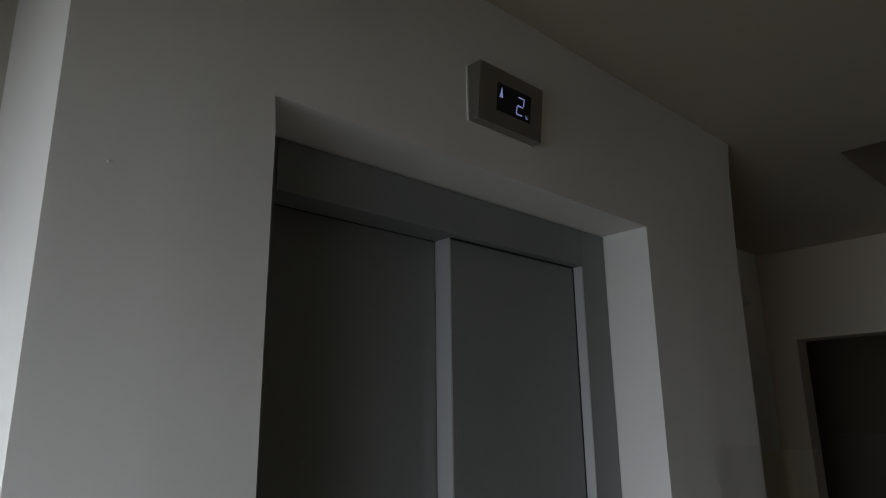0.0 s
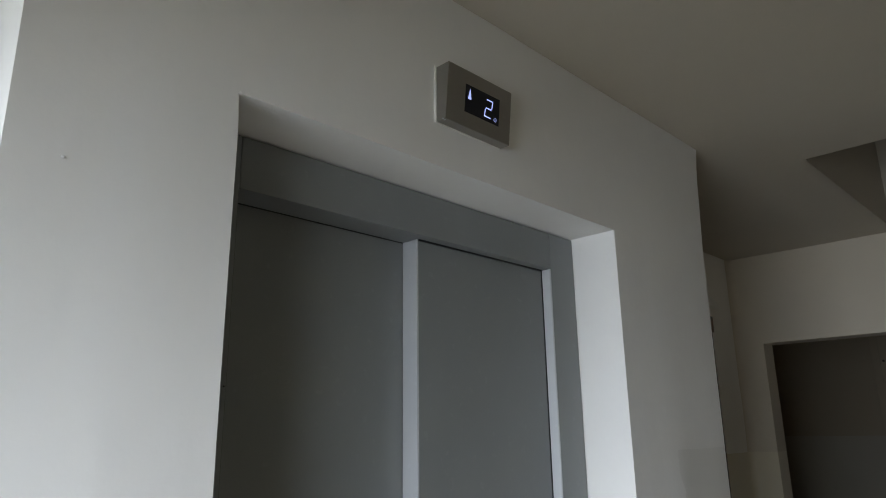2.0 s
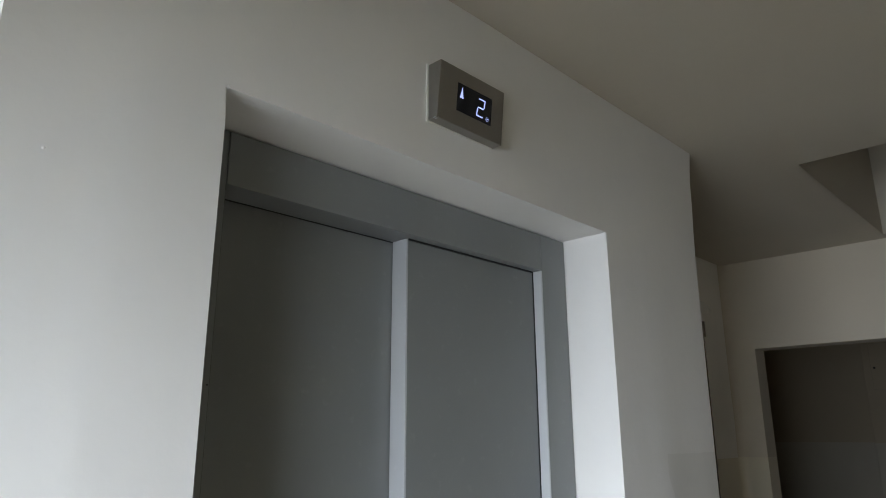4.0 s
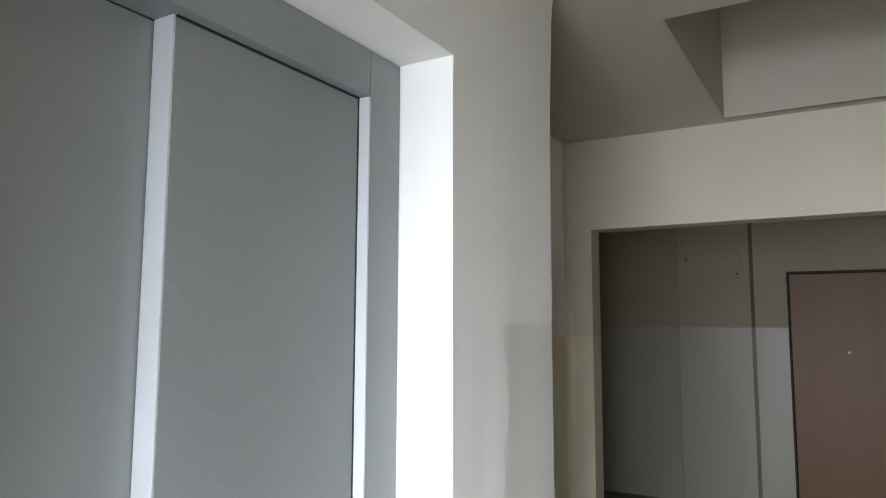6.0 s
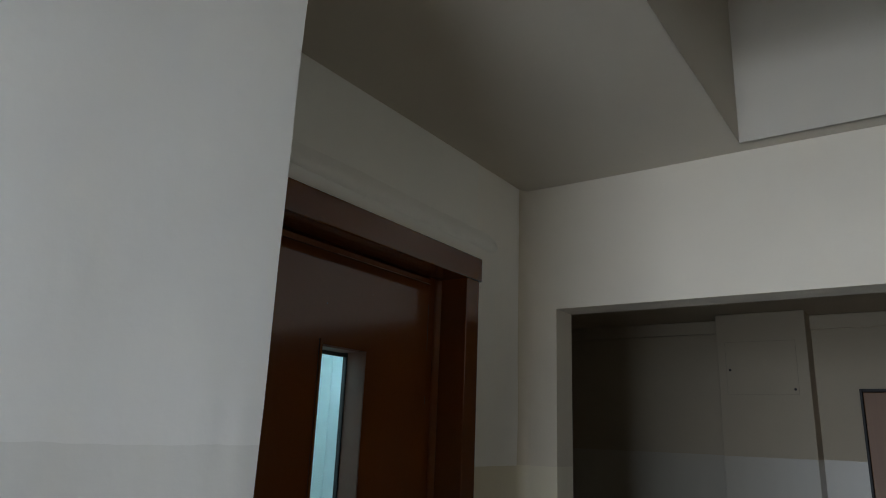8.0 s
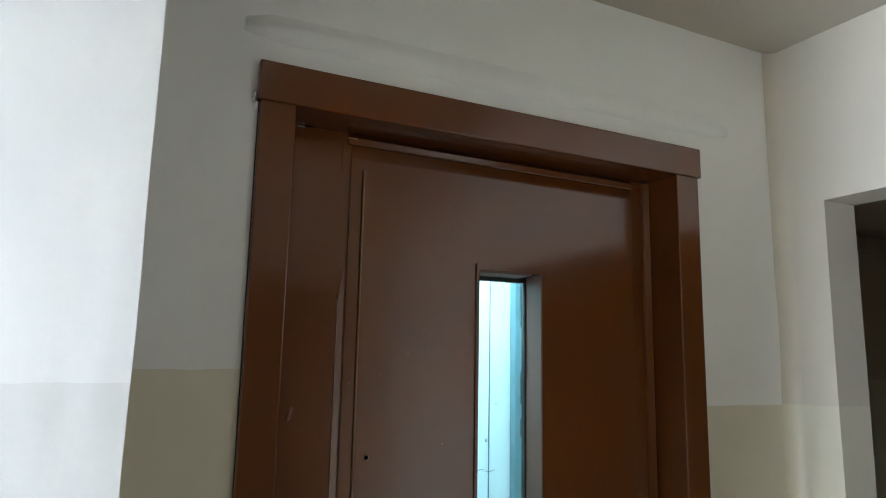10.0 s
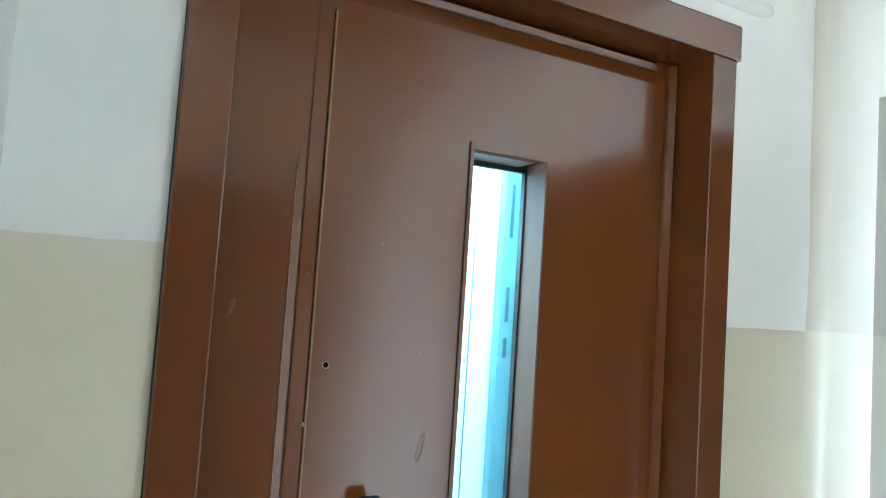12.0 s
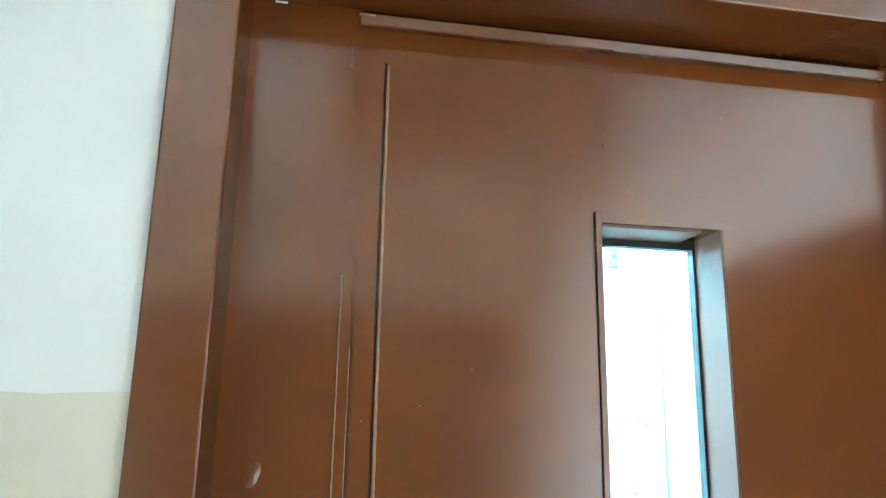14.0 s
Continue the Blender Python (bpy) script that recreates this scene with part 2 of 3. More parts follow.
solid("wall_pier_left", wall_mesh("y", 0.20, Y_LEFT + 0.15, 0, CEIL, PIER_L, PIER_L + 0.15, (), 0.1, 0, 0), M_PIER,
      "white plastered side of the lift pier", "wall")
solid("wall_pier_right", wall_mesh("y", 0.20, Y_DOOR + 0.12, 0, CEIL, PIER_R, PIER_R - 0.15, (), 0.1, 0.0, 0), M_SIDE,
      "plastered side of the lift pier with cream dado", "wall")
solid("wall_left_back", wall_mesh("x", WX, PIER_L, 0, CEIL, Y_LEFT, Y_LEFT + 0.15), M_HALL, "white plastered wall in darkened paint, cream dado", "wall")
solid("wall_brown_door_a", wall_mesh("x", PIER_R, 2.270, 0, CEIL, Y_DOOR, Y_DOOR + 0.12, (), 0.1, 0.002, 0), M_DOORWALL_A,
      "white plaster beside the brown door, cream dado", "wall")
solid("wall_brown_door_b", wall_mesh("x", 3.260, X_END, 0, CEIL, Y_DOOR, Y_DOOR + 0.12, (), 0.04, 0.004, 0, ribs=0.003), M_DOORWALL_B,
      "white plaster with lower cream dado near the corner", "wall")
solid("wall_brown_door_top", wall_mesh("x", 2.270, 3.260, 2.10, CEIL, Y_DOOR, Y_DOOR + 0.12, (), 0.1, 0.002, 0), M_DOORWALL_A,
      "white plaster over the brown door", "wall")
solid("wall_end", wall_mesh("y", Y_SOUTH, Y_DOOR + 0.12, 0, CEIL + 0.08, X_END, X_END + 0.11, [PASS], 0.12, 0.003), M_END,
      "white end wall in darkened paint, with a passage and cream dado", "wall")
# added opening, out of view, that swallows bounced light
SOUTH = (1.60, 3.42, 0.0, 2.05)
solid("wall_south", wall_mesh("x", WX, X_END, 0, CEIL, Y_SOUTH, Y_SOUTH - 0.12, [SOUTH], 0.2), M_SOUTH, "unseen warm wall, dimmed, with an added dark passage", "wall")
solid("wall_window", wall_mesh("y", Y_SOUTH - 0.12, Y_LEFT + 0.15, 0, CEIL, WX, WX - 0.28, [WIN], 0.2), M_HALL, "unseen window wall in darkened white paint", "wall")

# floor and ceilings
bm = bmesh.new()
box(bm, WX - 0.28, X_FAR + 0.2, -3.6, 2.6, -0.12, 0.0)
solid("floor", bm, M_FLOOR, "dark brown terrazzo floor", "floor")
HATCH = (2.432, 3.502, -1.075, -0.192)


def ceiling_mesh(x0, x1, y0, y1, z, thick, hole):
    """A ceiling sheet that sags and waves a little, with a square shaft through it."""
    a, b, c, d = hole
    xs, ys = cuts(x0, x1, (a, b), 0.16), cuts(y0, y1, (c, d), 0.16)
    bm = bmesh.new()
    rows = [[[bm.verts.new((x, y, z + s * thick + (0.004 * noise.noise(Vector((x * 1.5, y * 1.5, 7))) if s == 0 else 0))) for y in ys] for x in xs] for s in (0, 1)]
    for i in range(len(xs) - 1):
        for j in range(len(ys) - 1):
            if a < (xs[i] + xs[i + 1]) / 2 < b and c < (ys[j] + ys[j + 1]) / 2 < d:
                continue
            for r in rows:
                bm.faces.new([r[i][j], r[i + 1][j], r[i + 1][j + 1], r[i][j + 1]])
    return bm


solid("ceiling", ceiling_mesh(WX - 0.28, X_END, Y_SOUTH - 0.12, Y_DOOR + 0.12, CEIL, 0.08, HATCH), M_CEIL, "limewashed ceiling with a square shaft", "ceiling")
a, b, c, d = HATCH
T = 0.08
bm = bmesh.new()
H0, H1 = CEIL - 0.0, CEIL + 0.75
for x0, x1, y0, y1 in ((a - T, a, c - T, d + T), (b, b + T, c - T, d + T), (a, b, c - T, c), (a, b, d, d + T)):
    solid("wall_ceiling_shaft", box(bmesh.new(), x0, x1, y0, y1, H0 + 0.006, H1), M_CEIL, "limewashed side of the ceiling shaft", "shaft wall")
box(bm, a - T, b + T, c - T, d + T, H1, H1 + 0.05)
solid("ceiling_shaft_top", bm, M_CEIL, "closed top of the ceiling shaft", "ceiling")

# rounded plaster in the corner beside the brown door
bm = bmesh.new()
R = 0.035
arc = [(X_END - R + R * math.sin(k * math.pi / 16), Y_DOOR - R + R * math.cos(k * math.pi / 16)) for k in range(9)] + [(X_END + 0.004, Y_DOOR + 0.004)]
low, high = [[bm.verts.new((x, y, z)) for x, y in arc] for z in (0.0, CEIL - 0.001)]
for k in range(len(arc)):
    m = (k + 1) % len(arc)
    bm.faces.new([low[k], low[m], high[m], high[k]])
bm.faces.new(low)
bm.faces.new(high)
solid("trim_corner_plaster", bm, M_END, "rounded plaster corner in the end wall's darkened paint, cream dado", "plaster corner")
# corridor behind the end wall
CC = 2.57
bm = bmesh.new()
box(bm, X_END + 0.11, X_FAR + 0.2, -1.40, 2.6, CC, CC + 0.1)
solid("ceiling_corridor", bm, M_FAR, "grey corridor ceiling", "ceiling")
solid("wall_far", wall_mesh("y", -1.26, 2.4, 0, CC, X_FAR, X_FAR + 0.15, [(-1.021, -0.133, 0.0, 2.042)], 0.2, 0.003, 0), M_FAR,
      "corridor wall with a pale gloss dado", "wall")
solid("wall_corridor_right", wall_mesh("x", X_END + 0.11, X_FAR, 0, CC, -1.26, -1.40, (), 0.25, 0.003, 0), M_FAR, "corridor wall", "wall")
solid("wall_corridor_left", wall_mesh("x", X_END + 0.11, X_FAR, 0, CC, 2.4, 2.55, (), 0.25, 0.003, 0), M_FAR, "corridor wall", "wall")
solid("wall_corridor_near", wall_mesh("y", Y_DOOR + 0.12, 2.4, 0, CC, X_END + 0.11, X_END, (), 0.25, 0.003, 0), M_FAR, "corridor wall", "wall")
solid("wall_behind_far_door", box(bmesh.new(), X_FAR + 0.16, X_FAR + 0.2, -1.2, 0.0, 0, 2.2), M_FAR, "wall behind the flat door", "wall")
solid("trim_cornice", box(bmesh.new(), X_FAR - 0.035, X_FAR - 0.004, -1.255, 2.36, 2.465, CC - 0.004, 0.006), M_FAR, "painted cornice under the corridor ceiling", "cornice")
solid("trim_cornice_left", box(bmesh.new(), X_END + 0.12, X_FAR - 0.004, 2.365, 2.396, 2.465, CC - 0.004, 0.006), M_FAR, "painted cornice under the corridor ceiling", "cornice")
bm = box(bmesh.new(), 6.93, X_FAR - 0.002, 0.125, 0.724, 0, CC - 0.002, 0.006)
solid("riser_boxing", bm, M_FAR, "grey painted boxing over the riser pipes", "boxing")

# unseen dark space added behind the south wall to cut bounce and darken reflections
solid("wall_unseen_back", box(bmesh.new(), -0.9, 4.2, -3.6, -3.5, 0, CEIL), M_DARKENED, "unseen wall at the back of the added dark passage", "wall")
solid("wall_unseen_left", box(bmesh.new(), -1.0, -0.9, -3.6, Y_SOUTH - 0.12, 0, CEIL), M_DARKENED, "unseen wall of the added dark passage", "wall")
solid("wall_unseen_right", box(bmesh.new(), 4.2, 4.3, -3.6, Y_SOUTH - 0.12, 0, CEIL), M_DARKENED, "unseen wall of the added dark passage", "wall")
solid("ceiling_unseen", box(bmesh.new(), -1.0, 4.3, -3.6, Y_SOUTH - 0.12, CEIL, CEIL + 0.08), M_DARKENED, "unseen ceiling of the added dark passage", "ceiling")

# lit lift shaft behind the brown door
SB = 1.28
solid("wall_shaft_back", wall_mesh("x", 2.10, X_END, 0, 2.6, SB, SB + 0.1, (), 0.2, 0.004, 0), M_SHAFT, "white cracked wall of the lit shaft", "wall")
solid("wall_shaft_left", box(bmesh.new(), 2.0, 2.1, Y_DOOR + 0.125, SB + 0.1, 0, 2.6), M_SHAFT, "white shaft wall", "wall")
solid("wall_shaft_right", box(bmesh.new(), X_END - 0.06, X_END - 0.004, Y_DOOR + 0.125, SB, 0, 2.6), M_SHAFT, "white shaft wall", "wall")
solid("wall_shaft_front", box(bmesh.new(), 2.1, X_END - 0.06, Y_DOOR + 0.122, Y_DOOR + 0.16, 2.13, 2.6), M_SHAFT, "white shaft wall over the door", "wall")
solid("ceiling_shaft_room", box(bmesh.new(), 2.0, X_END - 0.004, Y_DOOR + 0.122, SB + 0.1, 2.6, 2.7), M_SHAFT, "white shaft ceiling", "ceiling")
# closed car behind the grey lift door
solid("wall_car_back", box(bmesh.new(), PIER_L + 0.16, PIER_R - 0.16, 0.62, 0.66, 0, 2.42), M_FAR, "dark back of the lift shaft", "wall")

# ---------------------------------------------------------------- grey lift door
lift = thing("door_1", 1.165, 0.15, 0, "closed grey steel sliding lift door in a plastered opening", "lift door", "", "structure")
FY = 0.114
part("jamb", box(bmesh.new(), 0.702, 0.7675, FY, 0.24, 0, 2.083, 0.0015), M_GREY, lift)
part("jamb", box(bmesh.new(), 1.5362, 1.627, FY, 0.24, 0, 2.083, 0.0015), M_GREY, lift)
part("transom", box(bmesh.new(), 0.7685, 1.5352, FY, 0.24, 2.0, 2.083, 0.0015), M_GREY, lift)
part("sliding_panel", box(bmesh.new(), 0.755, 1.165, 0.178, 0.205, 0.012, 2.03, 0.0015), M_GREY, lift)
leaf_r = part("sliding_panel", box(bmesh.new(), 1.150, 1.545, 0.1375, 0.168, 0.012, 2.03, 0.0015), M_GREY, lift)
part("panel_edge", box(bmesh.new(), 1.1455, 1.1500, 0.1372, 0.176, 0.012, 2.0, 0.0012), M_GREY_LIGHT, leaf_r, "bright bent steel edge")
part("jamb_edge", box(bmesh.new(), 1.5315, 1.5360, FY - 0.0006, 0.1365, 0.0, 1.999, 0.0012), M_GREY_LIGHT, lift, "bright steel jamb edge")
part("seal", box(bmesh.new(), 0.7675, 0.7690, FY + 0.0035, 0.20, 0.0, 2.083), M_DARK, lift)
part("gap", box(bmesh.new(), 1.150, 1.531, 0.1345, 0.139, 1.9968, 2.0005), M_DARK, lift)
part("gap", box(bmesh.new(), 0.769, 1.146, 0.1750, 0.180, 1.9988, 2.0005), M_DARK, lift)
part("gap", box(bmesh.new(), 1.5300, 1.5318, 0.1350, 0.139, 0.012, 1.9965), M_DARK, lift)
part("sill", box(bmesh.new(), 0.70, 1.629, 0.02, 0.24, 0.0, 0.011, 0.002), M_STEEL, lift)

# ---------------------------------------------------------------- floor display over the lift
DX0, DX1, DZ0, DZ1, DT, DB = 1.063, 1.233, 2.163, 2.267, 0.033, 0.022
disp = thing("floor_display", (DX0 + DX1) / 2, 0, DZ0, "wedge-shaped steel lift display showing floor two", "lift display")


def wedge(x0, x1, z0, z1, top, bottom, bevel):
    bm = bmesh.new()
    vs = [bm.verts.new(c) for c in ((x0, 0.0005, z0), (x1, 0.0005, z0), (x1, 0.0005, z1), (x0, 0.0005, z1),
                                    (x0, -bottom, z0), (x1, -bottom, z0), (x1, -top, z1), (x0, -top, z1))]
    for f in ((0, 1, 2, 3), (4, 5, 6, 7), (0, 1, 5, 4), (1, 2, 6, 5), (2, 3, 7, 6), (3, 0, 4, 7)):
        bm.faces.new([vs[i] for i in f])
    bmesh.ops.recalc_face_normals(bm, faces=bm.faces)
    bmesh.ops.bevel(bm, geom=bm.edges[:], offset=bevel, segments=2, profile=0.5, affect="EDGES")
    return bm


TILT = math.atan2(DT - DB, DZ1 - DZ0)
FACE = Matrix.Translation((DX0, -DB, DZ0)) @ Matrix.Rotation(TILT, 4, "X")
FW, FH = DX1 - DX0, math.hypot(DZ1 - DZ0, DT - DB)


def on_face(bm, u0, u1, v0, v1, lift_by, thick=0.0006):
    """A thin plate on the display's sloping front, in fractions of its width and height."""
    made = bmesh.ops.create_cube(bm, size=1.0, matrix=FACE @ Matrix.Translation(((u0 + u1) / 2 * FW, -lift_by, (v0 + v1) / 2 * FH))
                                 @ Matrix.Diagonal(((u1 - u0) * FW, thick, (v1 - v0) * FH, 1)))
    return made["verts"]


part("casing", wedge(DX0, DX1, DZ0, DZ1, DT, DB, 0.0013), M_STEEL, disp)
part("backing", box(bmesh.new(), DX0 - 0.0028, DX1 + 0.0012, -0.0022, 0.003, DZ0 - 0.0016, DZ1 + 0.0016), M_PLASTIC, disp, "white sealant edge")
bm = bmesh.new()
on_face(bm, 0.265, 0.80, 0.26, 0.75, 0.0002, 0.0012)
screen = part("screen", bm, M_SCREEN, disp, "black display glass")
bm = bmesh.new()
tri = [FACE @ Vector((u * FW, -0.0013, v * FH)) for u, v in ((0.298, 0.50), (0.352, 0.50), (0.329, 0.70))]
bm.faces.new([bm.verts.new(p) for p in tri])
bmesh.ops.solidify(bm, geom=bm.faces[:], thickness=0.0004)
part("arrow", bm, M_DIGIT, screen, "glowing arrow pointing up")
u0, u1, v0, v1, w, h = 0.560, 0.672, 0.325, 0.655, 0.012, 0.020
SLANT = 0.10 * FH / FW
for a, b, c, d in ((u0 + w, u1, v1 - h, v1), (u1 - w, u1, (v0 + v1) / 2 + h, v1 - h * 0.8), (u0 + w, u1 - w, (v0 + v1) / 2 - h / 2, (v0 + v1) / 2 + h / 2),
                   (u0, u0 + w, v0 + h * 0.8, (v0 + v1) / 2 - h), (u0, u1 - w, v0, v0 + h)):
    bm = bmesh.new()
    for v in on_face(bm, a, b, c, d, 0.0011):
        up = (FACE.inverted() @ v.co).z / FH - v0
        v.co = FACE @ (FACE.inverted() @ v.co + Vector((SLANT * up * FW, 0, 0)))
    part("segment", bm, M_DIGIT, screen)
bm = bmesh.new()
ring = FACE @ Matrix.Translation((0.735 * FW, -0.0012, 0.345 * FH)) @ Matrix.Rotation(radians(90), 4, "X")
for r in (0.0040, ):
    outer = [bm.verts.new(ring @ Vector((r * math.cos(k * math.tau / 20), r * math.sin(k * math.tau / 20), 0))) for k in range(20)]
    inner = [bm.verts.new(ring @ Vector((r * 0.84 * math.cos(k * math.tau / 20), r * 0.84 * math.sin(k * math.tau / 20), 0))) for k in range(20)]
    for k in range(20):
        bm.faces.new([outer[k], outer[(k + 1) % 20], inner[(k + 1) % 20], inner[k]])
on_face(bm, 0.7305, 0.7395, 0.338, 0.352, 0.0012)
part("icon", bm, M_DIGIT, screen, "small glowing ring")
for u in (0.22, 0.27):
    bm = cyl(bmesh.new(), (DX0 + u * FW * 0.6, -DT * 0.5, DZ1 - 0.001), (DX0 + u * FW * 0.6, -DT * 0.5, DZ1 + 0.0045), 0.0022, 8)
    part("screw", bm, M_DARK, disp)

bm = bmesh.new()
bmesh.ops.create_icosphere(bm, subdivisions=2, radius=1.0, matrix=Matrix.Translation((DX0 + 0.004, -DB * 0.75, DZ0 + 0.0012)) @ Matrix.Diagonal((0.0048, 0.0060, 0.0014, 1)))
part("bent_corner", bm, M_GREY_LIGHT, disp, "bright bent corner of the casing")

# ---------------------------------------------------------------- brown metal door
door = thing("door_2", 2.767, 0.56, 0, "closed glossy brown painted metal door with a narrow window", "metal door", "", "structure")
PY = 0.579
part("header", box(bmesh.new(), 2.262, 3.266, 0.486, 0.62, 2.052, 2.122, 0.003), M_BROWN, door)
part("post", box(bmesh.new(), 2.266, 2.328, 0.491, 0.62, 0, 2.058, 0.003), M_BROWN, door)
part("post", box(bmesh.new(), 3.194, 3.260, 0.491, 0.62, 0, 2.058, 0.003), M_BROWN, door)
part("sealant", box(bmesh.new(), 2.2650, 2.2664, 0.5020, 0.506, 0, 2.05), M_DARK, door, "dark joint along the plaster")
bm = bmesh.new()
box(bm, 2.327, 2.354, 0.583, 0.62, 0, 2.053)
box(bm, 2.354, 2.384, 0.583, 0.62, 0, 2.0503)
box(bm, 2.384, 2.458, 0.583, 0.62, 0, 2.053)
side_panel = part("side_panel", bm, M_BROWN, door)
part("infill", box(bmesh.new(), 3.166, 3.212, 0.590, 0.665, 0, 2.075), M_BROWN, door)
part("head_infill", box(bmesh.new(), 2.395, 3.262, 0.6215, 0.668, 2.049, 2.118), M_BROWN, door)


def leaf_mesh():
    """The door leaf: a thick plate with a window right through it and a sunk seam on its hinge side."""
    xs = [2.458, 2.4795, 2.4803, 2.4819, 2.4827, 2.60, 2.733, 2.890, 3.02, 3.1355]
    zs = [0.012, 1.0, 1.20, 1.40, 1.60, 1.811, 1.976, 1.984, 2.0035]
    bm = bmesh.new()
    f, g = {}, {}
    for i, x in enumerate(xs):
        for j, z in enumerate(zs):
            sunk = 0.0035 if x in (2.4803, 2.4819) and z < 1.98 else 0.0
            f[i, j] = bm.verts.new((x, PY + sunk + 0.0012 * noise.noise(Vector((x * 4, 3.0, z * 3))) * (0 if sunk else 1), z))
            g[i, j] = bm.verts.new((x, PY + 0.076, z))
    hole = lambda i, j: xs[i] == 2.733 and 1 <= j <= 4
    for i in range(len(xs) - 1):
        for j in range(len(zs) - 1):
            if hole(i, j):
                continue
            bm.faces.new([f[i, j], f[i + 1, j], f[i + 1, j + 1], f[i, j + 1]])
            bm.faces.new([g[i, j], g[i + 1, j], g[i + 1, j + 1], g[i, j + 1]])
            for di, dj, a, b in ((-1, 0, (0, 0), (0, 1)), (1, 0, (1, 0), (1, 1)), (0, -1, (0, 0), (1, 0)), (0, 1, (0, 1), (1, 1))):
                ii, jj = i + di, j + dj
                if not (0 <= ii < len(xs) - 1 and 0 <= jj < len(zs) - 1) or hole(ii, jj):
                    p, q = (i + a[0], j + a[1]), (i + b[0], j + b[1])
                    bm.faces.new([f[p], f[q], g[q], g[p]])
    return bm


leaf = part("leaf", leaf_mesh(), M_BROWN, door)
part("seam_shadow_gap", box(bmesh.new(), 2.4804, 2.4808, PY + 0.0028, PY + 0.005, 0.012, 1.980), M_DARK, leaf, "dark open joint")
# raised lip whose pale colour imitates a lit edge
part("leaf_lip", box(bmesh.new(), 2.4824, 2.4860, PY - 0.0018, PY + 0.003, 0.012, 1.982, 0.0014), M_WORN_LIT, leaf, "lip of the leaf, coloured pale as a lit edge")


def strip(profile, a, b, along):
    """A bar of constant profile; the profile runs across it in its own width and in depth."""
    bm = bmesh.new()
    ends = []
    for u in (a, b):
        ends.append([bm.verts.new((w, y, u) if along == "z" else (u, y, w)) for w, y in profile])
    n = len(profile)
    for k in range(n):
        bm.faces.new([ends[0][k], ends[0][(k + 1) % n], ends[1][(k + 1) % n], ends[1][k]])
    bm.faces.new(ends[0])
    bm.faces.new(ends[1])
    return bm


# a folded joint in the side panel, rubbed along both edges, that runs out in a point
fold = part("fold", strip([(2.4425, 0.590), (2.4432, 0.5805), (2.4545, 0.5812), (2.4550, 0.590)], 0.0, 1.742, "z"), M_BROWN, side_panel)
part("worn_lit_edge", box(bmesh.new(), 2.4422, 2.4436, 0.5799, 0.586, 0, 1.735, 0.0004), M_WORN_LIT, fold)
part("worn_lit_edge", box(bmesh.new(), 2.4540, 2.4552, 0.5805, 0.586, 0, 1.660, 0.0004), M_WORN_LIT, fold)
bm = bmesh.new()
tip = [bm.verts.new(c) for c in ((2.4425, 0.5845, 1.7405), (2.4550, 0.5845, 1.7405), (2.4520, 0.5845, 1.790), (2.4425, 0.5803, 1.7405), (2.4550, 0.5811, 1.7405), (2.4515, 0.5826, 1.790))]
for f in ((0, 1, 2), (3, 4, 5), (0, 1, 4, 3), (1, 2, 5, 4), (2, 0, 3, 5)):
    bm.faces.new([tip[k] for k in f])
part("fold_tip", bm, M_BROWN, side_panel)
part("ridge", box(bmesh.new(), 2.4400, 2.4445, 0.5820, 0.590, 1.975, 2.032, 0.0009), M_BROWN, side_panel)
# rebate round the leaf: a slanting strip, then a rounded bead on the hinge-free side and a sloping drip bar on top
part("rebate_side", strip([(3.1360, PY + 0.020), (3.1360, PY), (3.1420, PY + 0.0004), (3.1540, PY + 0.0018), (3.1685, PY + 0.0040), (3.1685, PY + 0.020)], 0.012, 2.0505, "z"), M_BROWN, door)
part("rebate_top", strip([(2.0037, PY + 0.020), (2.0037, PY), (2.0100, PY + 0.0004), (2.0190, PY + 0.0022), (2.0310, PY + 0.0055), (2.0310, PY + 0.020)], 2.458, 3.1362, "x"), M_BROWN, door)
for z0, z1 in ((1.935, 1.972), (1.842, 1.931), (1.700, 1.722)):
    part("open_joint", box(bmesh.new(), 3.1355, 3.1368, PY - 0.0008, PY + 0.006, z0, z1), M_DARK, leaf)
part("head_strip", box(bmesh.new(), 2.44, 3.1985, PY + 0.008, 0.632, 2.040, 2.0515), M_BROWN, door)
bar = part("drip_bar", strip([(2.0285, 0.60), (2.0285, PY - 0.0030), (2.0300, PY - 0.0045), (2.0400, PY - 0.0068), (2.0415, PY - 0.0062), (2.0500, PY + 0.0030), (2.0505, 0.60)], 2.450, 3.1360, "x"), M_BROWN, door)
# pale line laid on the bar as its lit lower edge
part("worn_lit_edge", box(bmesh.new(), 2.76, 3.134, PY - 0.0052, PY - 0.0030, 2.0284, 2.0296, 0.0004), M_WORN_LIT, bar)
part("chip_and_leak", box(bmesh.new(), 2.4475, 2.466, PY - 0.0075, PY - 0.005, 2.0380, 2.0405, 0.0006), M_WORN_LIT, bar, "pale chip at the end of the bar")
part("side_bead", strip([(3.1690, 0.60), (3.1690, PY + 0.0010), (3.1710, PY - 0.0030), (3.1800, PY - 0.0090), (3.1835, PY - 0.0100), (3.1862, PY - 0.0090), (3.1872, 0.60)], 0.0, 2.047, "z"), M_BROWN, door)
part("window_bead", box(bmesh.new(), 2.7285, 2.7365, PY - 0.003, PY + 0.01, 0.995, 1.823, 0.0012), M_BROWN, leaf)
part("bead_gap", box(bmesh.new(), 2.7275, 2.7286, PY - 0.0002, PY + 0.004, 0.995, 1.823), M_DARK, leaf)
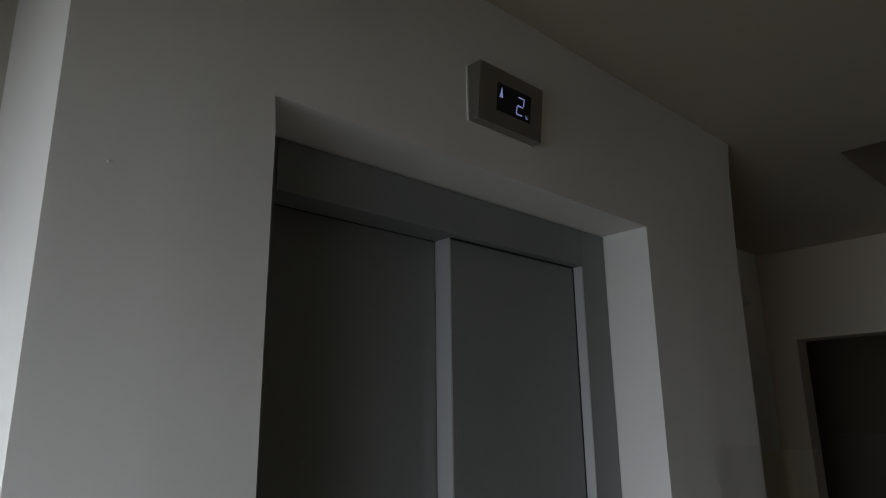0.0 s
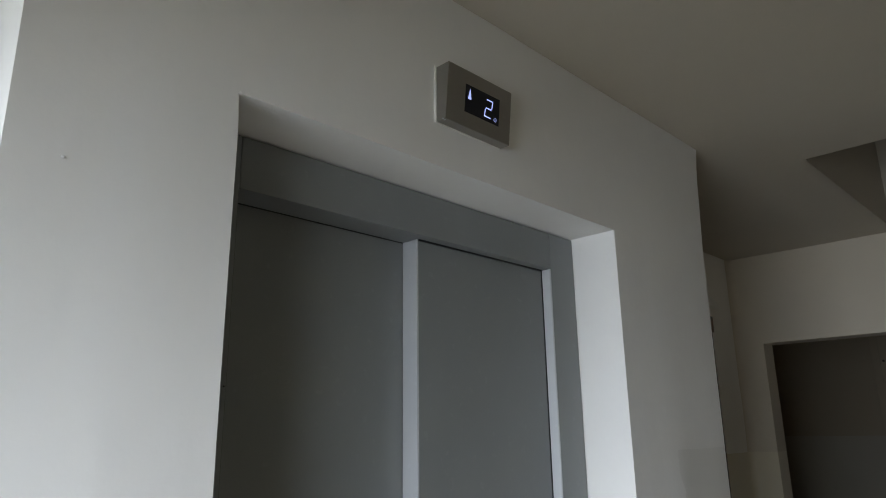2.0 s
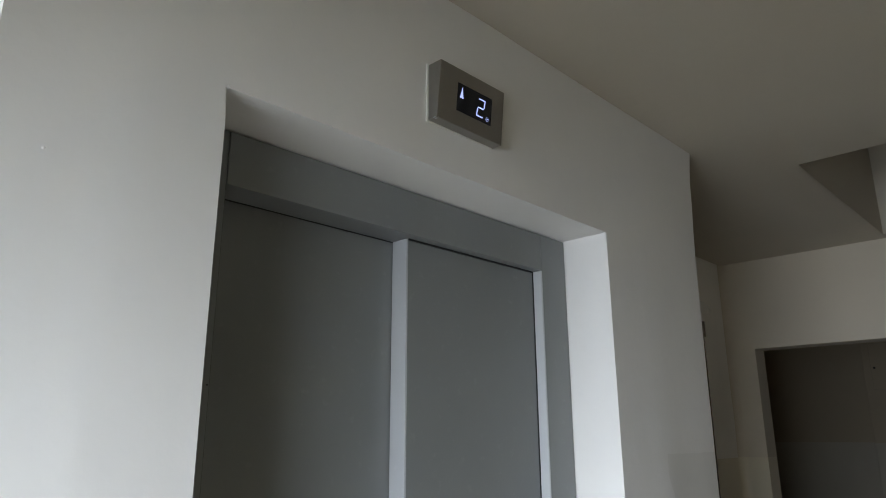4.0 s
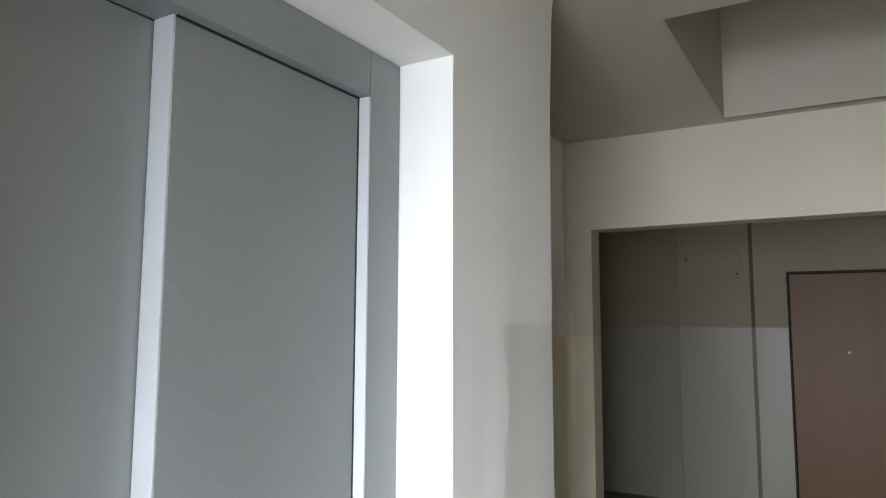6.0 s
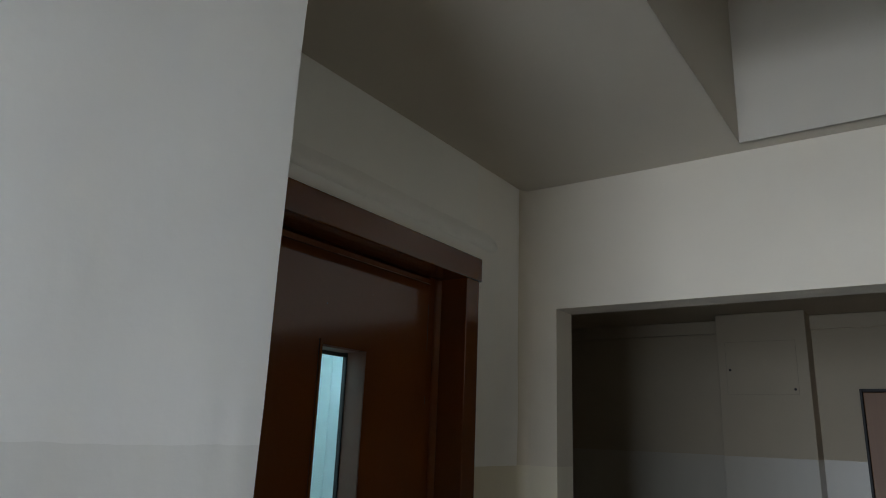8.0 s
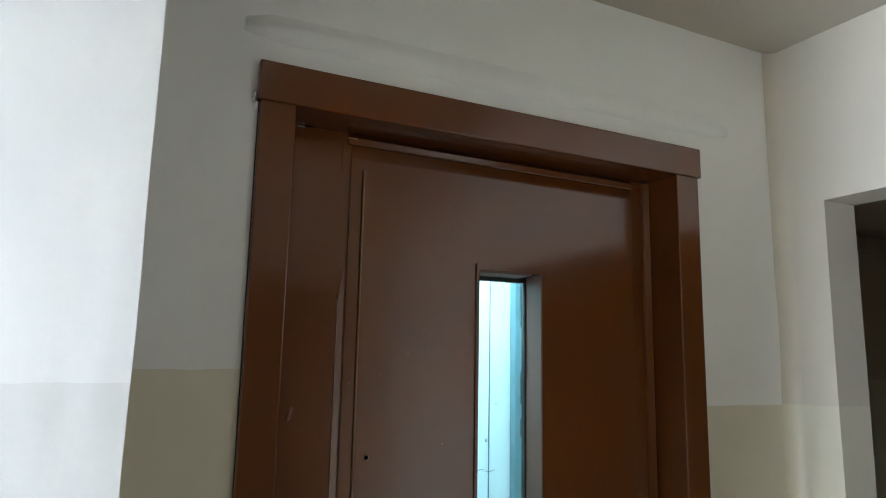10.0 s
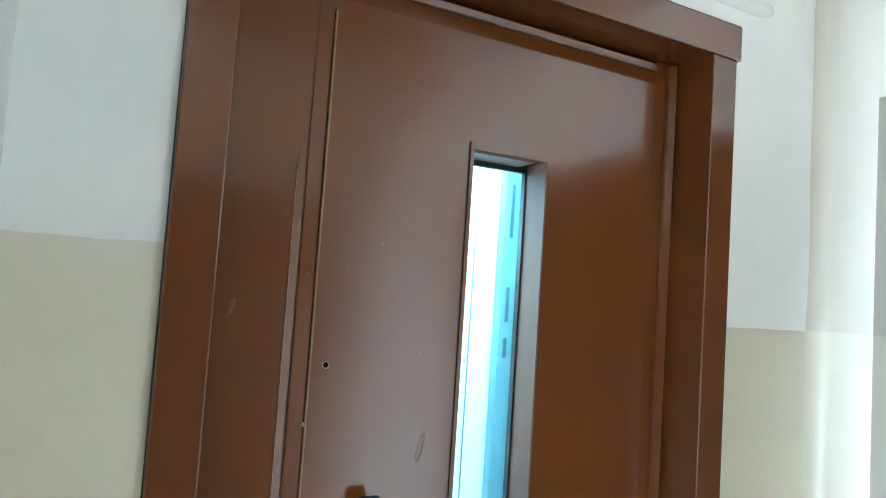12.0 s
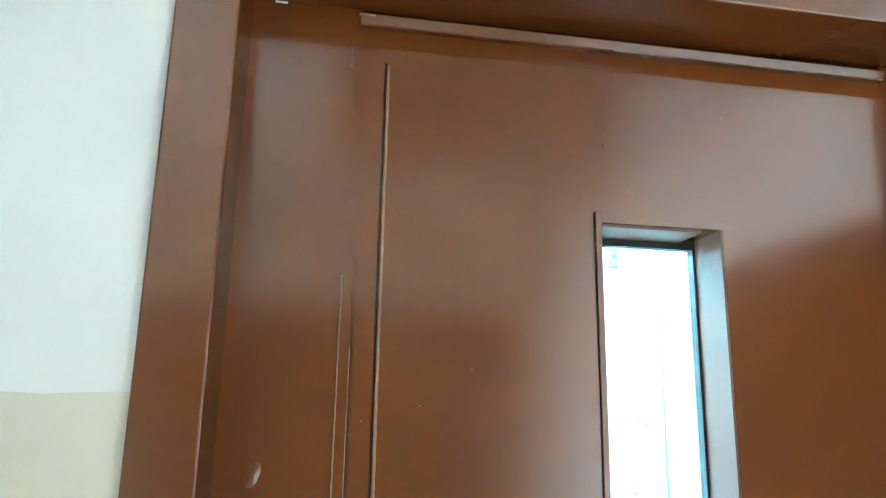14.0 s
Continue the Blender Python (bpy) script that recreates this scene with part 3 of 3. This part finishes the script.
part("window_lining", box(bmesh.new(), 2.8868, 2.8903, PY + 0.0008, 0.640, 1.0, 1.8108), M_REVEAL, leaf, "grey painted window reveal")
part("lining_side", box(bmesh.new(), 2.7370, 2.7385, PY + 0.003, 0.640, 1.0, 1.8105), M_BROWN_EDGE, leaf)
part("lining_top", box(bmesh.new(), 2.7386, 2.866, PY + 0.004, 0.640, 1.8070, 1.8114, 0.0008), M_REVEAL, leaf, "grey-brown painted top of the reveal")
bm = bmesh.new()
box(bm, 2.736, 2.7425, 0.638, 0.652, 1.0, 1.811)
box(bm, 2.8835, 2.8875, 0.638, 0.652, 1.0, 1.811)
box(bm, 2.7425, 2.8835, 0.638, 0.652, 1.7985, 1.811)
box(bm, 2.7425, 2.8835, 0.638, 0.652, 1.0, 1.006)
part("gasket", bm, M_DARK, leaf, "dark rubber gasket")
pane = part("pane", box(bmesh.new(), 2.7385, 2.8845, 0.643, 0.647, 1.004, 1.806), M_GLASS, leaf, "greenish window glass")
pane.visible_shadow = False
bm = cyl(bmesh.new(), (2.508, PY - 0.0012, 1.453), (2.508, PY + 0.004, 1.453), 0.0056, 20)
ringed = part("screw_hole", bm, M_WORN_LIT, leaf, "worn ring round a screw hole")
part("bore", cyl(bmesh.new(), (2.508, PY - 0.0018, 1.453), (2.508, PY + 0.004, 1.453), 0.0041, 16), M_HOLE, ringed)


def lump(x, z, rx, rz, proud, y=PY, lean=0.0):
    """A soft swelling in a plate, whose rim runs out flat."""
    bm = bmesh.new()
    turn = Matrix.Translation((x, y, z)) @ Matrix.Rotation(lean, 4, "Y")
    rings = []
    for k in range(7):
        r = k / 6
        h = -proud * (0.5 + 0.5 * math.cos(math.pi * r)) - min(0.00045, proud) * (1 - r) - 0.00002 + (0.0006 if k == 6 else 0)
        rings.append([bm.verts.new(turn @ Vector((rx * r * math.cos(a * math.tau / 16), h, rz * r * math.sin(a * math.tau / 16)))) for a in range(16 if k else 1)])
    for a in range(16):
        bm.faces.new([rings[0][0], rings[1][a], rings[1][(a + 1) % 16]])
    for p, q in zip(rings[1:], rings[2:]):
        for a in range(16):
            bm.faces.new([p[a], q[a], q[(a + 1) % 16], p[(a + 1) % 16]])
    return bm


part("dent", lump(2.673, 1.326, 0.0065, 0.026, 0.00012, lean=0.22), M_BROWN, leaf)
part("dent", lump(2.366, 1.531, 0.0075, 0.0150, 0.0016, 0.583, lean=0.35), M_BROWN, side_panel, "shiny dent in the side panel")
for x, z, r in ((2.660, 1.472, 0.0016), (2.585, 1.639, 0.0012), (2.530, 1.600, 0.0010), (2.900, 1.955, 0.0012)):
    part("paint_pimple", lump(x, z, r, r * 1.3, 0.0008), M_BROWN_EDGE, leaf)
part("chip_and_leak", lump(2.470, 1.584, 0.0016, 0.0016, 0.0010), M_WORN_LIT, leaf)
part("chip_and_leak", lump(2.481, 1.367, 0.0022, 0.0035, 0.0015), M_PLASTIC, leaf, "chip showing pale metal")
part("chip_and_leak", lump(2.470, 1.369, 0.0035, 0.0022, 0.001, lean=0.6), M_BROWN_EDGE, leaf)
# white strip painted in for light that leaks through the gap over the panel
part("chip_and_leak", box(bmesh.new(), 2.352, 2.366, 0.5805, 0.584, 2.0482, 2.0502, 0.0006), M_PLASTIC, side_panel, "white strip imitating light leaking under the header")
part("speck", lump(2.742, 1.906, 0.0016, 0.0016, 0.001), M_DARK, leaf)
bm = bmesh.new()
box(bm, 2.566, 2.598, PY - 0.034, PY - 0.022, 1.08, 1.266, 0.005)
cyl(bm, (2.582, PY - 0.024, 1.25), (2.582, PY + 0.002, 1.25), 0.008, 12)
cyl(bm, (2.582, PY - 0.024, 1.10), (2.582, PY + 0.002, 1.10), 0.008, 12)
part("pull_handle", bm, M_DARK, leaf, "dark metal pull handle")

# long plaster patch over the brown door
bm = bmesh.new()
n_seg = 24
prof = [(-0.024, 0.002), (-0.017, -0.0075), (-0.002, -0.0120), (0.013, -0.0060), (0.036, 0.002)]
rings = []
for k in range(n_seg + 1):
    x = 2.235 + 1.138 * k / n_seg
    lift_z = 2.186 + 0.003 * noise.noise(Vector((x * 3, 0, 0)))
    fat = 0.55 if k in (0, n_seg) else 1.0 + 0.25 * noise.noise(Vector((x * 5, 4, 0)))
    rings.append([bm.verts.new((x, Y_DOOR + dy * fat, lift_z + dz * fat)) for dz, dy in prof])
for p, q in zip(rings, rings[1:]):
    for i in range(4):
        bm.faces.new([p[i], q[i], q[i + 1], p[i + 1]])
bm.faces.new(rings[0])
bm.faces.new(rings[-1])
ridge = solid("trim_plaster_ridge", bm, M_DOORWALL_A, "painted plaster ridge over the brown door", "plaster ridge")
ridge.data.set_sharp_from_angle(angle=radians(100))

bm = bmesh.new()
for x, z, rx, rz in ((2.2585, 2.062, 0.0045, 0.008), (2.2605, 2.044, 0.0030, 0.006), (2.2570, 2.053, 0.0035, 0.005)):
    bmesh.ops.create_icosphere(bm, subdivisions=2, radius=1.0, matrix=Matrix.Translation((x, Y_DOOR - 0.004, z)) @ Matrix.Diagonal((rx, 0.007, rz, 1)))
solid("trim_plaster_lumps", bm, M_DOORWALL_A, "plaster lumps at the end of the brown header", "plaster lumps")

# chipped plaster in the corner beside the brown door
bm = bmesh.new()
for x, z, rx, rz, lean in ((2.100, 1.446, 0.0030, 0.0035, 0.0), (2.098, 1.426, 0.0010, 0.016, 0.15), (2.096, 1.392, 0.0028, 0.012, 0.3), (2.101, 1.436, 0.0012, 0.003, 0.0)):
    bmesh.ops.create_uvsphere(bm, u_segments=10, v_segments=6, radius=1.0, matrix=Matrix.Translation((x, Y_DOOR, z)) @ Matrix.Rotation(lean, 4, "Y") @ Matrix.Diagonal((rx, 0.002, rz, 1)))
solid("trim_plaster_chips", bm, plain("old_blue_grey_paint", (0.16, 0.19, 0.20), 0.7), "chips baring old blue-grey paint", "plaster damage")

# ---------------------------------------------------------------- what shows through the door's window
post = thing("guide_rail", 3.23, 1.20, 0, "teal steel guide rail standing in the lit shaft", "guide rail")
part("flange", box(bmesh.new(), 3.238, 3.300, 1.24, 1.274, 0, 2.59, 0.003), M_TEAL, post)
part("web", box(bmesh.new(), 3.286, 3.294, 1.205, 1.240, 0, 2.59, 0.002), M_TEAL, post)
for z0, z1 in ((1.74, 1.895), (1.50, 1.60), (1.40, 1.455), (1.93, 1.98)):
    part("slot_plate", box(bmesh.new(), 3.2560, 3.2670, 1.236, 1.2405, z0, z1, 0.002), M_STREAK, post, "dark streaked plate")
# unseen fixture added to account for the brightness behind the pane
lamp = thing("ceiling_light", 2.80, 0.98, 2.6, "unseen fluorescent ceiling lamp assumed in the lit shaft", "ceiling lamp")
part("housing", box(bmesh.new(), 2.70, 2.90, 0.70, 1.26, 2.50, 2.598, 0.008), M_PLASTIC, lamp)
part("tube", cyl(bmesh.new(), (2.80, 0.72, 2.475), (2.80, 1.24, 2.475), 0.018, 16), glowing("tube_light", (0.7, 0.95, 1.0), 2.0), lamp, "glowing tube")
clip = thing("cable_clip", 3.06, SB, 1.905, "small teal steel clip fixed on the shaft wall", "clip")
part("plate", box(bmesh.new(), 3.048, 3.070, SB - 0.010, SB + 0.002, 1.905, 1.957, 0.002), M_TEAL, clip)
part("screw", cyl(bmesh.new(), (3.059, SB - 0.013, 1.93), (3.059, SB - 0.009, 1.93), 0.004, 10), M_STREAK, clip)
rng = random.Random(4)


def crack(points, width):
    bm = bmesh.new()
    for p, q in zip(points, points[1:]):
        d = Vector((q[0] - p[0], 0, q[1] - p[1]))
        nrm = Vector((-d.z, 0, d.x)).normalized() * width
        a, b = Vector((p[0], SB - 0.0045, p[1])), Vector((q[0], SB - 0.0045, q[1]))
        bm.faces.new([bm.verts.new(v) for v in (a - nrm, b - nrm * 0.6, b + nrm * 0.6, a + nrm)])
    return bm


line, x, z = [], 3.02, 1.335
while x < 3.20:
    line.append((x, z))
    x += rng.uniform(0.008, 0.02)
    z += rng.uniform(-0.012, 0.008)
solid("trim_wall_crack", crack(line, 0.0011), M_TEAL, "fine crack in the white shaft wall", "crack")
solid("trim_wall_joint", box(bmesh.new(), 3.165, 3.1665, SB - 0.005, SB + 0.004, 0, 2.59), M_TEAL, "thin upright joint in the shaft wall", "joint")
bm = bmesh.new()
for k in range(16):
    cx, cz = rng.uniform(3.0, 3.19), rng.uniform(1.35, 2.1)
    box(bm, cx, cx + rng.uniform(0.0015, 0.004), SB - 0.0055, SB + 0.002, cz, cz + rng.uniform(0.003, 0.012))
for x, z, w, h in ((3.352, 1.716, 0.006, 0.022), (3.358, 1.730, 0.024, 0.006), (3.340, 1.395, 0.008, 0.045), (3.372, 1.405, 0.006, 0.012)):
    box(bm, x, x + w, SB - 0.0055, SB + 0.002, z, z + h, 0.001)
tagged(solid("wall_stains", bm, M_TEAL, "small dark marks on the shaft wall", "stains", "stuff"))

# ---------------------------------------------------------------- cable trunking and notice on the end wall
tr = thing("cable_trunking", X_END, -0.99, 2.2, "white plastic cable trunking fixed to the end wall", "trunking")
XE = X_END + 0.003
part("upright", box(bmesh.new(), X_END - 0.016, XE, -1.016, -0.966, 2.249, 2.424, 0.002), M_TRUNK, tr)
part("corner_piece", box(bmesh.new(), X_END - 0.020, XE, -1.020, -0.958, 2.197, 2.2485, 0.002), M_TRUNK, tr)
part("run", box(bmesh.new(), X_END - 0.016, XE, Y_SOUTH + 0.005, -1.0205, 2.200, 2.246, 0.002), M_TRUNK, tr)
note = thing("notice", X_END - 0.017, -1.09, 2.223, "small printed white notice stuck on cable trunking", "notice")
NX = X_END - 0.0165
part("sheet", box(bmesh.new(), NX - 0.0008, NX, -1.160, -1.024, 2.203, 2.243), plain("paper", (0.78, 0.78, 0.76), 0.6), note)
part("print_bar", box(bmesh.new(), NX - 0.0016, NX - 0.0008, -1.034, -1.025, 2.203, 2.243), M_BLACK, note)
for k, (y0, y1) in enumerate(((-1.083, -1.040), (-1.074, -1.040), (-1.088, -1.040), (-1.070, -1.040))):
    part("text_line", box(bmesh.new(), NX - 0.0016, NX - 0.0008, y0, y1, 2.234 - 0.0085 * k, 2.238 - 0.0085 * k), M_BLACK, note)
part("round_mark", cyl(bmesh.new(), (NX - 0.0016, -1.108, 2.223), (NX - 0.0006, -1.108, 2.223), 0.013, 20), M_ORANGE, note)
part("print_bar", box(bmesh.new(), NX - 0.0016, NX - 0.0008, -1.150, -1.136, 2.207, 2.239), M_BLACK, note)

# ---------------------------------------------------------------- flat door at the corridor's end
flat = thing("door_3", X_FAR, -0.577, 0, "closed brown laminate flat door in a dark frame", "flat door", "", "structure")
FX = X_FAR
part("frame_side", box(bmesh.new(), FX - 0.012, FX + 0.10, -0.150, -0.134, 0, 2.041, 0.003), M_FRAME, flat)
part("frame_side", box(bmesh.new(), FX - 0.012, FX + 0.10, -1.020, -1.000, 0, 2.041, 0.003), M_FRAME, flat)
part("frame_top", box(bmesh.new(), FX - 0.012, FX + 0.10, -1.000, -0.150, 2.021, 2.041, 0.003), M_FRAME, flat)
fleaf = part("leaf", box(bmesh.new(), FX + 0.004, FX + 0.055, -0.997, -0.153, 0.03, 2.018, 0.003), M_WOOD, flat)
part("threshold", box(bmesh.new(), FX - 0.03, FX + 0.10, -1.000, -0.150, 0.0, 0.028, 0.004), M_FRAME, flat)
LX = FX + 0.004
lock = part("lock_plate", box(bmesh.new(), LX - 0.010, LX, -0.958, -0.922, 1.498, 1.574, 0.004), M_BRASS, fleaf, "brass upper lock")
part("keyhole", cyl(bmesh.new(), (LX - 0.0125, -0.940, 1.536), (LX - 0.009, -0.940, 1.536), 0.010, 12), M_FRAME, lock)
hp = part("handle_plate", box(bmesh.new(), LX - 0.008, LX, -0.958, -0.924, 0.935, 1.173, 0.004), M_BRASS, fleaf, "brass handle plate")
bm = cyl(bmesh.new(), (LX - 0.045, -0.941, 1.088), (LX, -0.941, 1.088), 0.009, 12)
cyl(bm, (LX - 0.042, -0.945, 1.088), (LX - 0.046, -0.835, 1.092), 0.0085, 12, 0.0065)
part("lever", bm, M_FRAME, hp, "dark lever handle")
part("inlay", box(bmesh.new(), LX - 0.0092, LX - 0.0070, -0.9535, -0.9285, 0.945, 1.055, 0.002), M_FRAME, hp, "dark inlay")
part("keyhole", cyl(bmesh.new(), (LX - 0.0115, -0.941, 0.985), (LX - 0.008, -0.941, 0.985), 0.007, 12), M_BRASS, hp)
part("lower_lock", cyl(bmesh.new(), (LX - 0.010, -0.950, 0.838), (LX, -0.950, 0.838), 0.016, 16), M_BRASS, fleaf)
part("peephole", cyl(bmesh.new(), (LX - 0.008, -0.572, 1.358), (LX, -0.572, 1.358), 0.012, 16), M_BRASS, fleaf, "brass peephole")

sw = thing("light_switch", FX, -1.203, 1.468, "pale plastic light switch beside the flat door", "light switch")
part("plate", box(bmesh.new(), FX - 0.010, FX + 0.002, -1.243, -1.163, 1.428, 1.508, 0.004), M_AGED, sw)
part("rocker", box(bmesh.new(), FX - 0.016, FX - 0.008, -1.223, -1.183, 1.448, 1.488, 0.004), M_PLASTIC, sw)

hatch = thing("access_panel", 6.93, 0.44, 2.0, "grey painted access panel on the riser boxing", "access panel")
part("seam", box(bmesh.new(), 6.9285, 6.932, 0.1988, 0.6662, 1.9838, 2.3612), M_DARKENED, hatch, "dark joint round the cover")
part("cover", box(bmesh.new(), 6.926, 6.932, 0.20, 0.665, 1.985, 2.36, 0.002), M_FAR, hatch)
for y, z in ((0.640, 2.16), (0.222, 2.02)):
    part("screw", cyl(bmesh.new(), (6.922, y, z), (6.927, y, z), 0.009, 10), M_FRAME, hatch)

# ---------------------------------------------------------------- hall window
win = thing("window_1", WX - 0.2, (WIN[0] + WIN[1]) / 2, WIN[2], "white framed hall window", "window", "", "structure")
y0, y1, z0, z1 = WIN
ym = (y0 + y1) / 2
for a, b, c, d in ((y0, y0 + 0.06, z0, z1), (y1 - 0.06, y1, z0, z1), (ym - 0.04, ym + 0.04, z0 + 0.06, z1 - 0.06)):
    part("stile", box(bmesh.new(), WX - 0.24, WX - 0.18, a, b, c, d, 0.004), M_PLASTIC, win)
for c, d in ((z0, z0 + 0.06), (z1 - 0.06, z1)):
    part("rail", box(bmesh.new(), WX - 0.24, WX - 0.18, y0 + 0.06, y1 - 0.06, c, d, 0.004), M_PLASTIC, win)
for a, b in ((y0 + 0.06, ym - 0.04), (ym + 0.04, y1 - 0.06)):
    p = part("pane", box(bmesh.new(), WX - 0.214, WX - 0.208, a, b, z0 + 0.06, z1 - 0.06), M_GLASS, win)
    p.visible_shadow = False
part("sill", box(bmesh.new(), WX - 0.18, WX + 0.06, y0 - 0.03, y1 + 0.03, z0 - 0.035, z0 - 0.002, 0.006), M_PLASTIC, win)

# plaster pimple on the lift wall and a paint speck on the lift frame
bm = bmesh.new()
bmesh.ops.create_uvsphere(bm, u_segments=8, v_segments=6, radius=1.0, matrix=Matrix.Translation((0.502, 0.0, 1.939)) @ Matrix.Diagonal((0.0022, 0.002, 0.0016, 1)))
solid("trim_plaster_pimple", bm, M_PIER, "small plaster pimple on the lift wall", "plaster pimple")
part("paint_speck", lump(0.764, 1.715, 0.0016, 0.0016, 0.0006, FY), M_DARK, lift)
